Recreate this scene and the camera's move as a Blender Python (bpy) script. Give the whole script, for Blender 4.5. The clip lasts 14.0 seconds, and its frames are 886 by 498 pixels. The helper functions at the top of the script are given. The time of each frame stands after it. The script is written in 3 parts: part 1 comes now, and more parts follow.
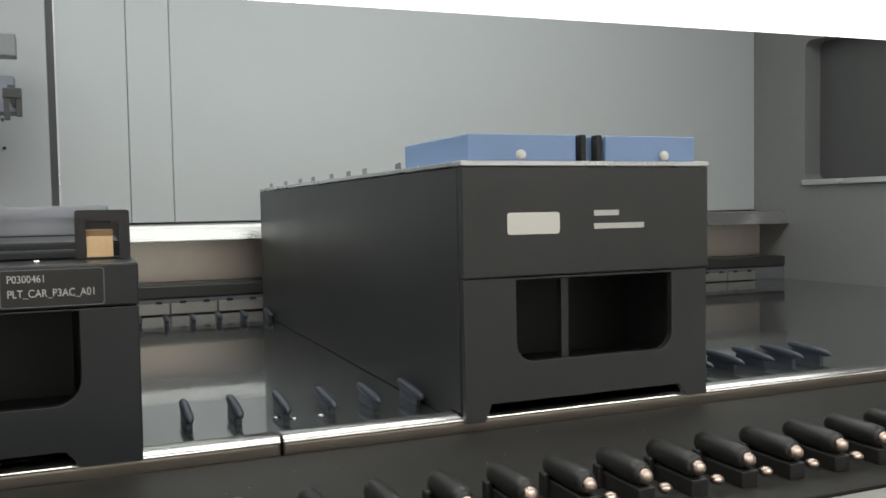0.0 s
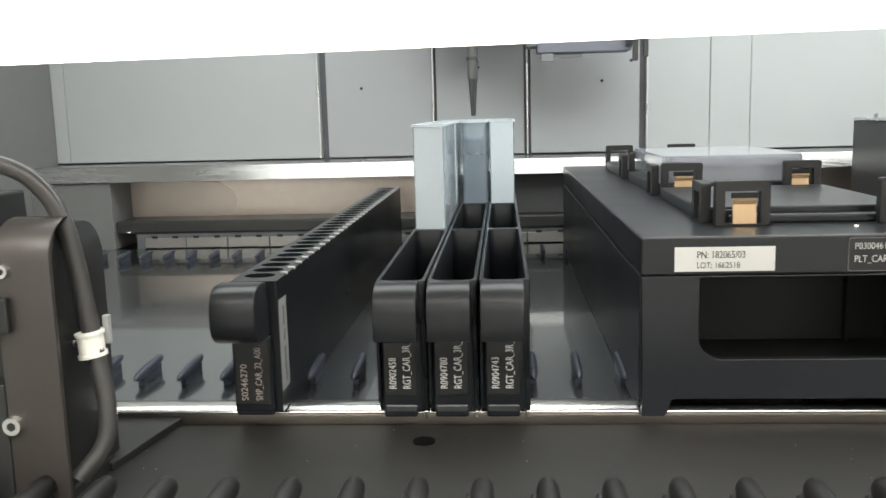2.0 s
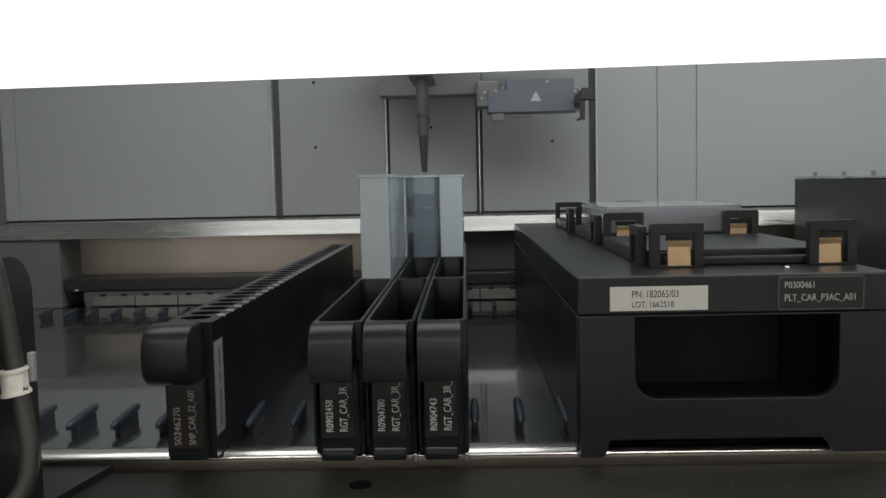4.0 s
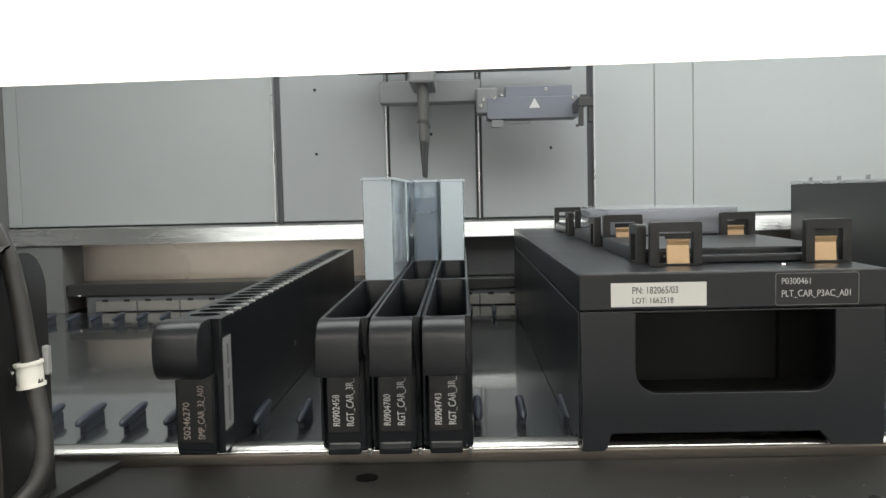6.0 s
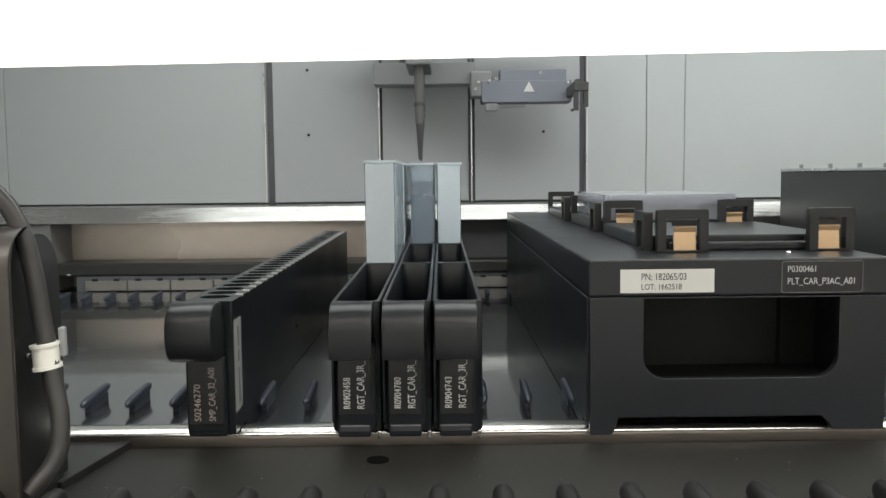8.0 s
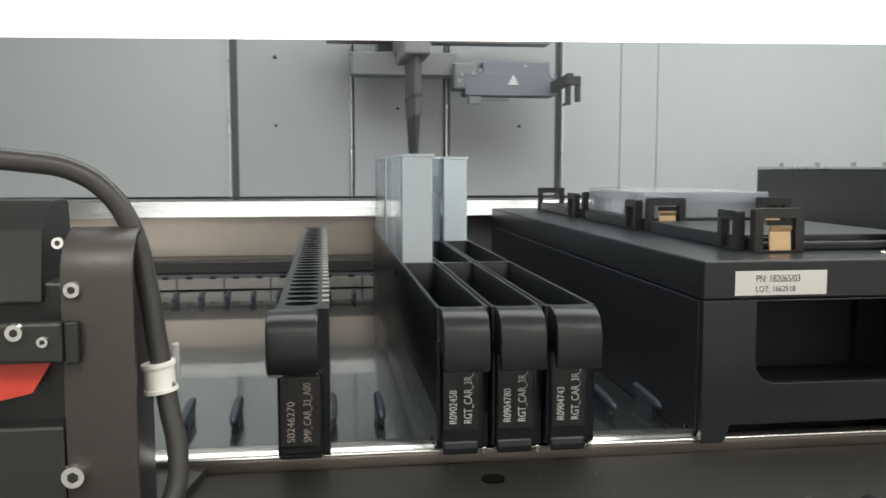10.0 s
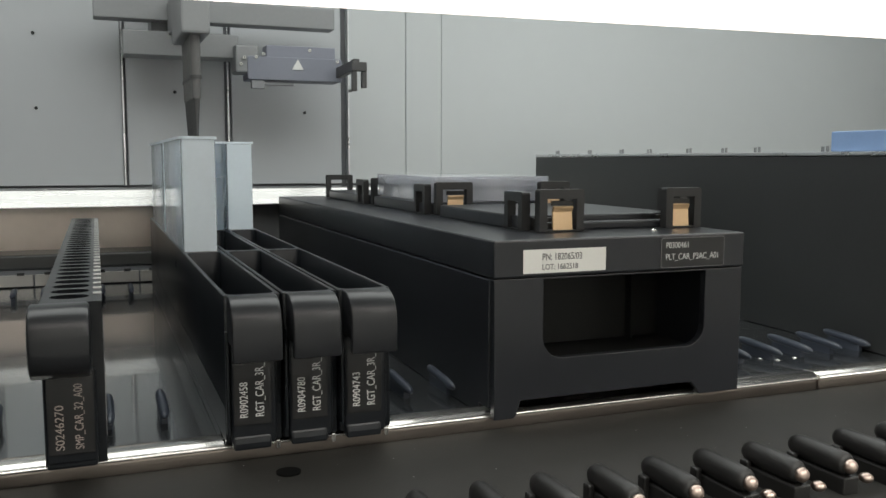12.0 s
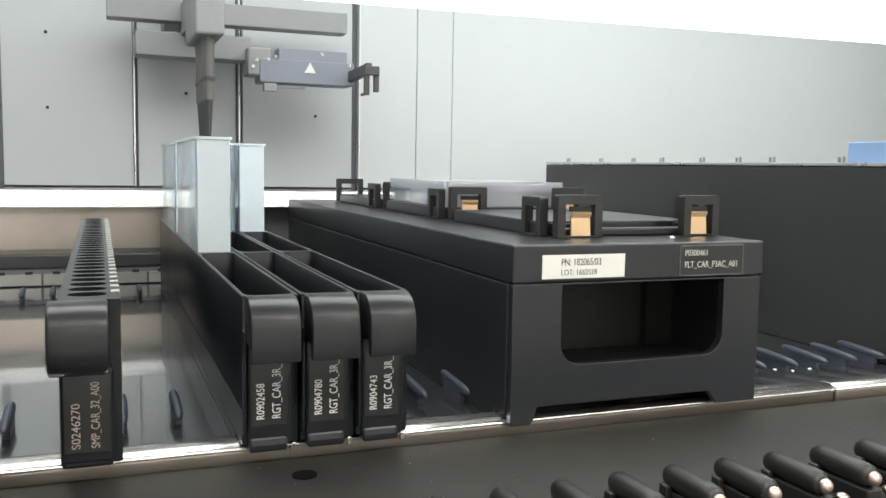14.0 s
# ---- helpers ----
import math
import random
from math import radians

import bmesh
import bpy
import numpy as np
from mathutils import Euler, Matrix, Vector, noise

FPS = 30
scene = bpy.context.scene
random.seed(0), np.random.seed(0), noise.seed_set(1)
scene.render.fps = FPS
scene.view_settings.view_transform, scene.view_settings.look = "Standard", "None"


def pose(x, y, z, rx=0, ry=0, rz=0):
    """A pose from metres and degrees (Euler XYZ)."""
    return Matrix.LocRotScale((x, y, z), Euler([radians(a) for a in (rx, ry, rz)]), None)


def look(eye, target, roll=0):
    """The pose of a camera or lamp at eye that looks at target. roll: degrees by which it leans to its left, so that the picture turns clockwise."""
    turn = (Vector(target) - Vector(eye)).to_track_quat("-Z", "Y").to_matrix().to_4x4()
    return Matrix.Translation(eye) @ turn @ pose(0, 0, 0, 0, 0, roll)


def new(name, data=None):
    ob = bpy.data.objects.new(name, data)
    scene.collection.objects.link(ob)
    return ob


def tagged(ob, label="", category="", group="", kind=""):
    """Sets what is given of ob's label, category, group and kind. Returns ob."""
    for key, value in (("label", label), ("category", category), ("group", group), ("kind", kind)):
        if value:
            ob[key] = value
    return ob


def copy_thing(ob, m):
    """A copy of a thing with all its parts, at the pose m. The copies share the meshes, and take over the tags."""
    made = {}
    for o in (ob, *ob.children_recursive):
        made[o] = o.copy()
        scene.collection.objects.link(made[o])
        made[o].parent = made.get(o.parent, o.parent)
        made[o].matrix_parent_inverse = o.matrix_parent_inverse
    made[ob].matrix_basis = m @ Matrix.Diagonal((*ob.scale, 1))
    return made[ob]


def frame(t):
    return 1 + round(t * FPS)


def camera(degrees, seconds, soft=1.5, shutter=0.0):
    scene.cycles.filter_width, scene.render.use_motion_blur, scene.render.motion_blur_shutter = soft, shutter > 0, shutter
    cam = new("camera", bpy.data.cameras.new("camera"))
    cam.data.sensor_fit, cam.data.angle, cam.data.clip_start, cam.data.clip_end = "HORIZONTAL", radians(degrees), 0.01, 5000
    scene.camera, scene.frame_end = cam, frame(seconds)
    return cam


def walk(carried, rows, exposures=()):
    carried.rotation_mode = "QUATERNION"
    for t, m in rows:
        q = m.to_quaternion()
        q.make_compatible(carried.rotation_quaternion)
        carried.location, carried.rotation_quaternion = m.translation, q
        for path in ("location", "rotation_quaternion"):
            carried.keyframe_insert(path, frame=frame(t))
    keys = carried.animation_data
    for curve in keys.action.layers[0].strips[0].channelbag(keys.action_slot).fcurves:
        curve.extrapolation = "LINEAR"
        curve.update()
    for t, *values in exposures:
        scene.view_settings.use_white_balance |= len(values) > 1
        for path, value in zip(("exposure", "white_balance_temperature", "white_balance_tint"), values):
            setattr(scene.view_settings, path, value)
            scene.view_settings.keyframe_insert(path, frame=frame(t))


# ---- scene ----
cam = camera(53.8, 14.0, 1.5, 0.5)
PATH = [
    (0, (0.116, -0.362, 0.1), (0.874, 1.486, 0.005), -1.0),
    (0.2, (0.113, -0.361, 0.102), (0.855, 1.494, 0.007), -1.1),
    (0.5, (0.078, -0.36, 0.11), (0.705, 1.535, -0.009), -1.0),
    (0.7, (0.022, -0.366, 0.12), (0.377, 1.595, -0.044), -1.3),
    (1, (-0.045, -0.372, 0.131), (-0.05, 1.616, -0.086), -1.9),
    (1.5, (-0.065, -0.376, 0.137), (-0.208, 1.599, -0.147), -1.4),
    (2, (-0.059, -0.375, 0.136), (-0.197, 1.596, -0.174), -1.5),
    (2.5, (-0.049, -0.373, 0.139), (-0.13, 1.608, -0.128), -1.3),
    (3, (-0.047, -0.375, 0.134), (-0.105, 1.612, -0.08), -1.3),
    (5.5, (-0.05, -0.382, 0.118), (-0.098, 1.613, -0.013), -1.2),
    (6, (-0.051, -0.386, 0.118), (-0.096, 1.61, -0.011), -1.3),
    (6.5, (-0.053, -0.385, 0.119), (-0.098, 1.61, -0.011), -1.2),
    (7, (-0.056, -0.383, 0.119), (-0.084, 1.613, -0.009), -1.1),
    (7.5, (-0.065, -0.385, 0.122), (-0.071, 1.61, -0.02), -0.8),
    (8, (-0.066, -0.388, 0.12), (-0.061, 1.605, -0.053), -0.6),
    (10.5, (-0.17, -0.346, 0.121), (0.312, 1.585, -0.077), -0.2),
    (11, (-0.155, -0.345, 0.117), (0.552, 1.515, -0.09), -0.5),
    (11.5, (-0.157, -0.343, 0.116), (0.578, 1.504, -0.098), -0.3),
    (12, (-0.159, -0.342, 0.116), (0.574, 1.508, -0.089), 0.1),
    (12.5, (-0.161, -0.34, 0.116), (0.561, 1.515, -0.084), 0.3),
    (13, (-0.164, -0.337, 0.115), (0.565, 1.514, -0.082), 0.6),
    (13.5, (-0.165, -0.337, 0.115), (0.557, 1.518, -0.075), 0.9),
    (14, (-0.165, -0.337, 0.114), (0.565, 1.516, -0.074), 1.0),
]
EXPOSURES = [(0.0, -0.45), (0.5, -0.42), (1.0, -0.05), (2.0, 0.27), (2.5, -0.35), (3.0, -2.1), (3.4, -2.1), (4.6, -0.15), (5.5, -0.15), (8.0, -0.25), (11.0, -0.1), (11.5, -0.4), (12.0, -0.4), (12.5, -0.15), (13.5, 0.33), (14.0, 0.48)]
walk(cam, [(t, look(eye, target, roll)) for t, eye, target, roll in PATH], EXPOSURES)
ROOM_W, DECK_W = 24.0, 5.6


# ---- world, lamps ----
world = bpy.data.worlds.new("lab_air")
scene.world = world
world.use_nodes = True
world.node_tree.nodes["Background"].inputs[0].default_value = (0.80, 0.90, 1.0, 1)
world.node_tree.nodes["Background"].inputs[1].default_value = 0.15


def area(name, x, y, z, rx, ry, rz, sx, sy, watts, colour):
    lamp = bpy.data.lights.new(name, "AREA")
    lamp.shape, lamp.size, lamp.size_y, lamp.energy, lamp.color = "RECTANGLE", sx, sy, watts, colour
    ob = new(name, lamp)
    ob.matrix_world = pose(x, y, z, rx, ry, rz)
    return ob


# ceiling panels of the laboratory, behind and over the instrument's open front
area("ceiling_lamp", -0.5, -1.15, 1.27, 0, 0, 0, 0.9, 0.5, ROOM_W, (0.985, 0.975, 0.91))
area("ceiling_lamp", 0.9, -1.25, 1.27, 0, 0, 0, 0.9, 0.5, ROOM_W, (0.985, 0.975, 0.91))
# the deck lamp under the instrument's added, unseen roof
area("deck_lamp", 0.2, 0.19, 0.478, 8, 0, 0, 1.3, 0.34, DECK_W, (0.965, 1.0, 0.965))


# ---- materials ----
def mat(name, colour, rough=0.5, metal=0.0, vary=0.12, grain=60.0, bump=0.0, bump_scale=400.0, stretch=(1, 1, 1),
        rough_vary=0.08, coat=0.0, spec=0.5):
    """A surface with two scales of unevenness: broad stains and fine grain."""
    m = bpy.data.materials.new(name)
    m.use_nodes = True
    n, l = m.node_tree.nodes, m.node_tree.links
    b = n["Principled BSDF"]
    b.inputs["Metallic"].default_value = metal
    b.inputs["Coat Weight"].default_value = coat
    b.inputs["Specular IOR Level"].default_value = spec
    tc, mp = n.new("ShaderNodeTexCoord"), n.new("ShaderNodeMapping")
    mp.inputs["Scale"].default_value = stretch
    l.new(tc.outputs["Object"], mp.inputs[0])
    wide, fine = n.new("ShaderNodeTexNoise"), n.new("ShaderNodeTexNoise")
    wide.inputs["Scale"].default_value, wide.inputs["Detail"].default_value = grain * 0.25, 4
    fine.inputs["Scale"].default_value, fine.inputs["Detail"].default_value = grain * 8, 3
    l.new(mp.outputs[0], wide.inputs[0])
    l.new(mp.outputs[0], fine.inputs[0])
    mix = n.new("ShaderNodeMath")
    mix.operation = "MULTIPLY_ADD"
    mix.inputs[1].default_value = 0.4
    l.new(fine.outputs[0], mix.inputs[0])
    l.new(wide.outputs[0], mix.inputs[2])
    ramp = n.new("ShaderNodeMapRange")
    ramp.inputs[1].default_value, ramp.inputs[2].default_value = 0.35, 1.05
    ramp.inputs[3].default_value, ramp.inputs[4].default_value = 1 - vary, 1 + vary
    l.new(mix.outputs[0], ramp.inputs[0])
    tint = n.new("ShaderNodeVectorMath")
    tint.operation = "SCALE"
    tint.inputs[0].default_value = colour
    l.new(ramp.outputs[0], tint.inputs["Scale"])
    l.new(tint.outputs[0], b.inputs["Base Color"])
    rr = n.new("ShaderNodeMapRange")
    rr.inputs[1].default_value, rr.inputs[2].default_value = 0.3, 0.7
    rr.inputs[3].default_value, rr.inputs[4].default_value = max(0.02, rough - rough_vary), min(1, rough + rough_vary)
    l.new(wide.outputs[0], rr.inputs[0])
    l.new(rr.outputs[0], b.inputs["Roughness"])
    if bump:
        tex, bp = n.new("ShaderNodeTexNoise"), n.new("ShaderNodeBump")
        tex.inputs["Scale"].default_value, tex.inputs["Detail"].default_value = bump_scale, 3
        bp.inputs["Strength"].default_value, bp.inputs["Distance"].default_value = bump, 0.001
        l.new(mp.outputs[0], tex.inputs[0])
        l.new(tex.outputs[0], bp.inputs["Height"])
        l.new(bp.outputs[0], b.inputs["Normal"])
    return m


def glowing(name, colour, strength):
    m = mat(name, (0.8, 0.8, 0.78), 0.4)
    b = m.node_tree.nodes["Principled BSDF"]
    b.inputs["Emission Color"].default_value = (*colour, 1)
    b.inputs["Emission Strength"].default_value = strength
    return m


def clear(name, colour, rough, through_share, ior=1.4):
    m = mat(name, colour, rough, vary=0.05)
    b = m.node_tree.nodes["Principled BSDF"]
    b.inputs["Transmission Weight"].default_value = through_share
    b.inputs["IOR"].default_value = ior
    return m


M_BLACK = mat("black_anodised", (0.019, 0.019, 0.019), 0.40, 0.0, 0.15, 40, 0.06, 900)
M_CARRIER = mat("black_carrier_plastic", (0.0165, 0.018, 0.0215), 0.30, 0.0, 0.18, 50, 0.03, 1400, (1, 1, 1), 0.025)
M_BAR = mat("black_bar_plastic", (0.0096, 0.0112, 0.0136), 0.30, 0.0, 0.18, 50, 0.03, 1400, (1, 1, 1), 0.03, 0.0, 0.36)
# tall carrier's dark plastic, lightened to take in some haze
M_TALL = mat("hazed_carrier_plastic", (0.035, 0.037, 0.038), 0.42, 0.0, 0.18, 50, 0.03, 1400, (1, 1, 1), 0.03)
M_NOSE = mat("satin_black_moulding", (0.0170, 0.0182, 0.0205), 0.30, 0.0, 0.10, 14, 0.0, 1200, (1, 1, 1), 0.015, 0.0, 0.42)
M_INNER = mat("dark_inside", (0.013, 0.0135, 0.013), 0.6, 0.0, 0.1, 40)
M_DECK = mat("deck_steel", (0.215, 0.228, 0.238), 0.24, 0.9, 0.03, 5, 0.0, 12, (6, 1.0, 1), 0.02, 1.0)
M_DECK.node_tree.nodes["Principled BSDF"].inputs["Coat Roughness"].default_value = 0.05
M_RAIL = mat("dark_rail_steel", (0.26, 0.225, 0.20), 0.34, 1.0, 0.06, 30, 0.03, 90, (1, 12, 12))
M_LEDGE = mat("brushed_ledge_steel", (0.41, 0.405, 0.395), 0.24, 0.8, 0.06, 30, 0.22, 45, (1, 1, 14))
# the room's warm reflection is put into this steel's base colour
M_RECESS = mat("warm_reflection_steel", (0.88, 0.78, 0.69), 0.32, 0.55, 0.1, 10, 0.05, 60)
M_WALL = mat("grey_wall_panel", (0.51, 0.535, 0.54), 0.38, 0.0, 0.03, 6, 0.02, 500)
M_WALL_BLUE = mat("blue_grey_wall_panel", (0.44, 0.458, 0.472), 0.38, 0.0, 0.03, 6, 0.02, 500)
M_SEAM = mat("seam_dark", (0.15, 0.155, 0.165), 0.5)
M_SEAM_LIGHT = mat("seam_edge_aluminium", (0.70, 0.71, 0.72), 0.3, 0.9)
M_PLATESTRIP = mat("dull_strip_steel", (0.40, 0.385, 0.36), 0.42, 0.7, 0.1, 20)
M_FRAME = mat("grey_frame", (0.22, 0.22, 0.215), 0.5, 0.0, 0.1, 12)
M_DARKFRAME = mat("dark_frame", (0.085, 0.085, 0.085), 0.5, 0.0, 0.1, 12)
M_LIP = mat("dark_lip", (0.04, 0.04, 0.038), 0.4, 0.0, 0.1, 12)
M_TRAY = mat("tray_dark_grey", (0.020, 0.0195, 0.018), 0.5, 0.0, 0.3, 18, 0.05, 700, (1, 1, 1), 0.08, 0.0, 0.25)
M_PEG = mat("black_peg_plastic", (0.009, 0.0085, 0.0083), 0.42, 0.0, 0.2, 60, 0.05, 900)
M_FIN = mat("dark_blue_fin_plastic", (0.050, 0.059, 0.080), 0.33, 0.0, 0.15, 70, 0.05, 900)
M_SCREW = mat("bright_screw_steel", (0.78, 0.77, 0.74), 0.2, 1.0, 0.05, 200)
M_STUD = mat("coppery_stud", (0.50, 0.40, 0.35), 0.34, 1.0, 0.08, 200)
M_HOLE = mat("hole_black", (0.003, 0.003, 0.003), 0.7, spec=0.08)
M_COVER = mat("warm_black_sheet", (0.042, 0.036, 0.032), 0.42, 0.0, 0.15, 40, 0.06, 900)
# paler copy of the rail steel; paints the highlight along its top edge
M_RAIL_HIGHLIGHT = mat("rail_highlight_steel", (0.82, 0.80, 0.77), 0.24, 1.0, 0.05, 30, 0.03, 90, (1, 12, 12))
M_GOLD = mat("brass_spring", (0.72, 0.51, 0.30), 0.45, 0.4, 0.08, 90, 0.05, 600)
M_LABEL = mat("white_label", (0.78, 0.78, 0.74), 0.55, 0.0, 0.04, 60)
M_LABEL_DARK = mat("black_label", (0.022, 0.022, 0.022), 0.22, 0.0, 0.1, 60)
M_LABEL_GREY = mat("grey_label", (0.30, 0.30, 0.30), 0.4, 0.0, 0.1, 60)
M_LABEL_EDGE = mat("label_edge", (0.16, 0.16, 0.16), 0.4)
M_INK = mat("black_ink", (0.03, 0.03, 0.03), 0.6)
# white lettering; also paints the light in the sample carrier's slits
M_PRINT_SLIT = mat("white_print_and_slit_light", (0.62, 0.62, 0.60), 0.6)
M_PRINT_WORN = mat("worn_print", (0.33, 0.28, 0.25), 0.6, 0.0, 0.3, 90)
M_TROUGH = clear("frosted_polypropylene", (0.80, 0.88, 0.93), 0.42, 0.18)
# clearer copy for trough walls, so their sides come out darker than the front
M_TROUGH_SIDE = clear("translucent_polypropylene", (0.84, 0.90, 0.95), 0.16, 0.80, 1.12)
M_TROUGH_CLEAR = clear("thin_polypropylene", (0.80, 0.88, 0.93), 0.30, 0.8)
M_LIQUID = mat("blue_liquid", (0.03, 0.11, 0.25), 0.2, 0.0, 0.05)
M_PLATE = clear("clear_polystyrene", (0.90, 0.92, 0.98), 0.08, 0.68, 1.45)
M_BLUE = mat("light_blue_plastic", (0.23, 0.35, 0.58), 0.42, 0.0, 0.08, 60)
M_CABLE = mat("black_cable_sheath", (0.045, 0.043, 0.041), 0.34, 0.0, 0.12, 90, 0.05, 900)
M_CLAMP = mat("white_nylon_clamp", (0.74, 0.72, 0.66), 0.45, 0.0, 0.06, 90)
M_RED = mat("red_plastic", (0.55, 0.05, 0.03), 0.4)
M_HOOD = mat("white_painted_hood", (0.80, 0.79, 0.77), 0.4, 0.0, 0.04, 8)
M_STRIP = glowing("lit_diffuser", (1.0, 0.97, 0.94), 4.6)
M_LIPGLOW = glowing("lit_lip", (1.0, 0.86, 0.78), 3.3)
M_CAP = glowing("milky_lamp_cap", (1.0, 0.97, 0.93), 2.47)
M_ROOM = mat("lab_wall_paint", (0.70, 0.70, 0.68), 0.7, 0.0, 0.04, 3)
M_FLOOR = mat("lab_floor_vinyl", (0.30, 0.31, 0.32), 0.5, 0.0, 0.1, 3)
M_ARM = mat("grey_arm_plate", (0.23, 0.235, 0.24), 0.45, 0.0, 0.1, 40)
M_ARM_BLUE = mat("blue_grey_gripper_cover", (0.19, 0.20, 0.24), 0.45, 0.0, 0.08, 40)
M_CHANNEL = mat("dark_channel_plastic", (0.11, 0.108, 0.105), 0.42, 0.0, 0.1, 60)
M_TIP = mat("conductive_tip_black", (0.05, 0.05, 0.05), 0.4, 0.0, 0.1, 80)


# ---- building helpers ----
def part(name, bm, material, parent=None, label="", smooth=0.0):
    """Links a bmesh as one mesh object under a thing or a part."""
    bmesh.ops.recalc_face_normals(bm, faces=bm.faces)
    me = bpy.data.meshes.new(name)
    bm.to_mesh(me)
    bm.free()
    me.materials.append(material)
    if smooth:
        me.shade_smooth()
        me.set_sharp_from_angle(angle=radians(smooth))
    ob = new(name, me)
    ob.parent = parent
    if label:
        ob["label"] = label
    return ob


def thing(name, label, category, x=0, y=0, z=0, group="", kind=""):
    ob = new(name)
    ob.empty_display_size = 0.01
    ob.matrix_world = pose(x, y, z)
    return tagged(ob, label, category, group, kind)


def structure(name, bm, material, label, category="", smooth=0.0):
    return tagged(part(name, bm, material, None, "", smooth), label, category or name.split("_")[0], "", "structure")


def box(x0, x1, y0, y1, z0, z1, bevel=0.0, seg=2, bm=None):
    made = bm or bmesh.new()
    res = bmesh.ops.create_cube(made, size=1.0)
    for v in res["verts"]:
        v.co = Vector(((x0 + x1) / 2 + v.co.x * (x1 - x0), (y0 + y1) / 2 + v.co.y * (y1 - y0), (z0 + z1) / 2 + v.co.z * (z1 - z0)))
    if bevel:
        edges = {e for v in res["verts"] for e in v.link_edges}
        bmesh.ops.bevel(made, geom=list(edges), offset=bevel, segments=seg, profile=0.5, affect="EDGES")
    return made


def rounded(x0, x1, y0, y1, r, n=5, corners=(1, 1, 1, 1)):
    """A rectangle's outline with rounded corners: low left, low right, high right, high left."""
    pts = []
    for (cx, cy, a0), on in zip(((x0 + r, y0 + r, 180), (x1 - r, y0 + r, 270), (x1 - r, y1 - r, 0), (x0 + r, y1 - r, 90)), corners):
        if on:
            pts += [(cx + r * math.cos(radians(a0 + 90 * i / n)), cy + r * math.sin(radians(a0 + 90 * i / n))) for i in range(n + 1)]
        else:
            pts.append((x0 if a0 in (180, 90) else x1, y0 if a0 in (180, 270) else y1))
    return pts


XZ = Matrix(((1, 0, 0, 0), (0, 0, -1, 0), (0, 1, 0, 0), (0, 0, 0, 1)))   # drawn in x and z, grows towards -y
YZ = Matrix(((0, 0, 1, 0), (1, 0, 0, 0), (0, 1, 0, 0), (0, 0, 0, 1)))    # drawn in y and z, grows towards +x
XY = Matrix.Identity(4)


def prism(outline, depth, m=XY, holes=(), shift=0.0, bevel=0.0, bm=None):
    """A flat outline with holes, drawn out by depth."""
    made = bmesh.new()
    edges = []
    for loop in (outline, *holes):
        vs = [made.verts.new((p[0], p[1], shift)) for p in loop]
        edges += [made.edges.new((vs[i], vs[(i + 1) % len(vs)])) for i in range(len(vs))]
    if holes:
        faces = [g for g in bmesh.ops.triangle_fill(made, use_beauty=True, use_dissolve=False, edges=edges)["geom"] if isinstance(g, bmesh.types.BMFace)]
    else:
        faces = [made.faces.new(made.verts)]
    rim = [e for e in made.edges]
    out = bmesh.ops.extrude_face_region(made, geom=faces + rim + list(made.verts), use_keep_orig=True)
    bmesh.ops.translate(made, verts=[g for g in out["geom"] if isinstance(g, bmesh.types.BMVert)], vec=(0, 0, depth))
    inner = [f for f in made.faces if f.normal.length < 1e-9]
    if inner:
        bmesh.ops.delete(made, geom=inner, context="FACES_ONLY")
    bmesh.ops.remove_doubles(made, verts=made.verts, dist=1e-7)
    bmesh.ops.transform(made, matrix=m, verts=made.verts)
    bmesh.ops.recalc_face_normals(made, faces=made.faces)
    if bevel:
        sharp = [e for e in made.edges if len(e.link_faces) == 2 and e.calc_face_angle(0) > 0.9]
        bmesh.ops.bevel(made, geom=sharp, offset=bevel, segments=2, profile=0.5, affect="EDGES")
    if bm is not None:
        join(bm, made)
        return bm
    return made


def join(bm, other):
    me = bpy.data.meshes.new("tmp")
    other.to_mesh(me)
    other.free()
    bm.from_mesh(me)
    bpy.data.meshes.remove(me)
    return bm


def rod(p, q, r0, r1=None, n=16, bm=None):
    """A round bar from p to q."""
    made = bm or bmesh.new()
    p, q = Vector(p), Vector(q)
    m = Matrix.Translation((p + q) / 2) @ (q - p).to_track_quat("Z", "Y").to_matrix().to_4x4()
    bmesh.ops.create_cone(made, cap_ends=True, segments=n, radius1=r0, radius2=r0 if r1 is None else r1, depth=(q - p).length, matrix=m)
    return made


def ball(p, r, squash=1.0, bm=None):
    made = bm or bmesh.new()
    bmesh.ops.create_uvsphere(made, u_segments=14, v_segments=8, radius=r, matrix=Matrix.Translation(p) @ Matrix.Diagonal((1, 1, squash, 1)))
    return made


def screw(p, way, r, parent, name="screw", socket=True):
    """A socket-head screw whose head looks along way."""
    p, way = Vector(p), Vector(way).normalized()
    bm = rod(p, p + way * r * 0.55, r, r * 0.86, 18)
    sc = part(name, bm, M_SCREW, parent, "bright steel screw", 40)
    if socket:
        part("socket", rod(p + way * r * 0.5, p + way * r * 0.58, r * 0.45, None, 6), M_INNER, sc)
    return sc


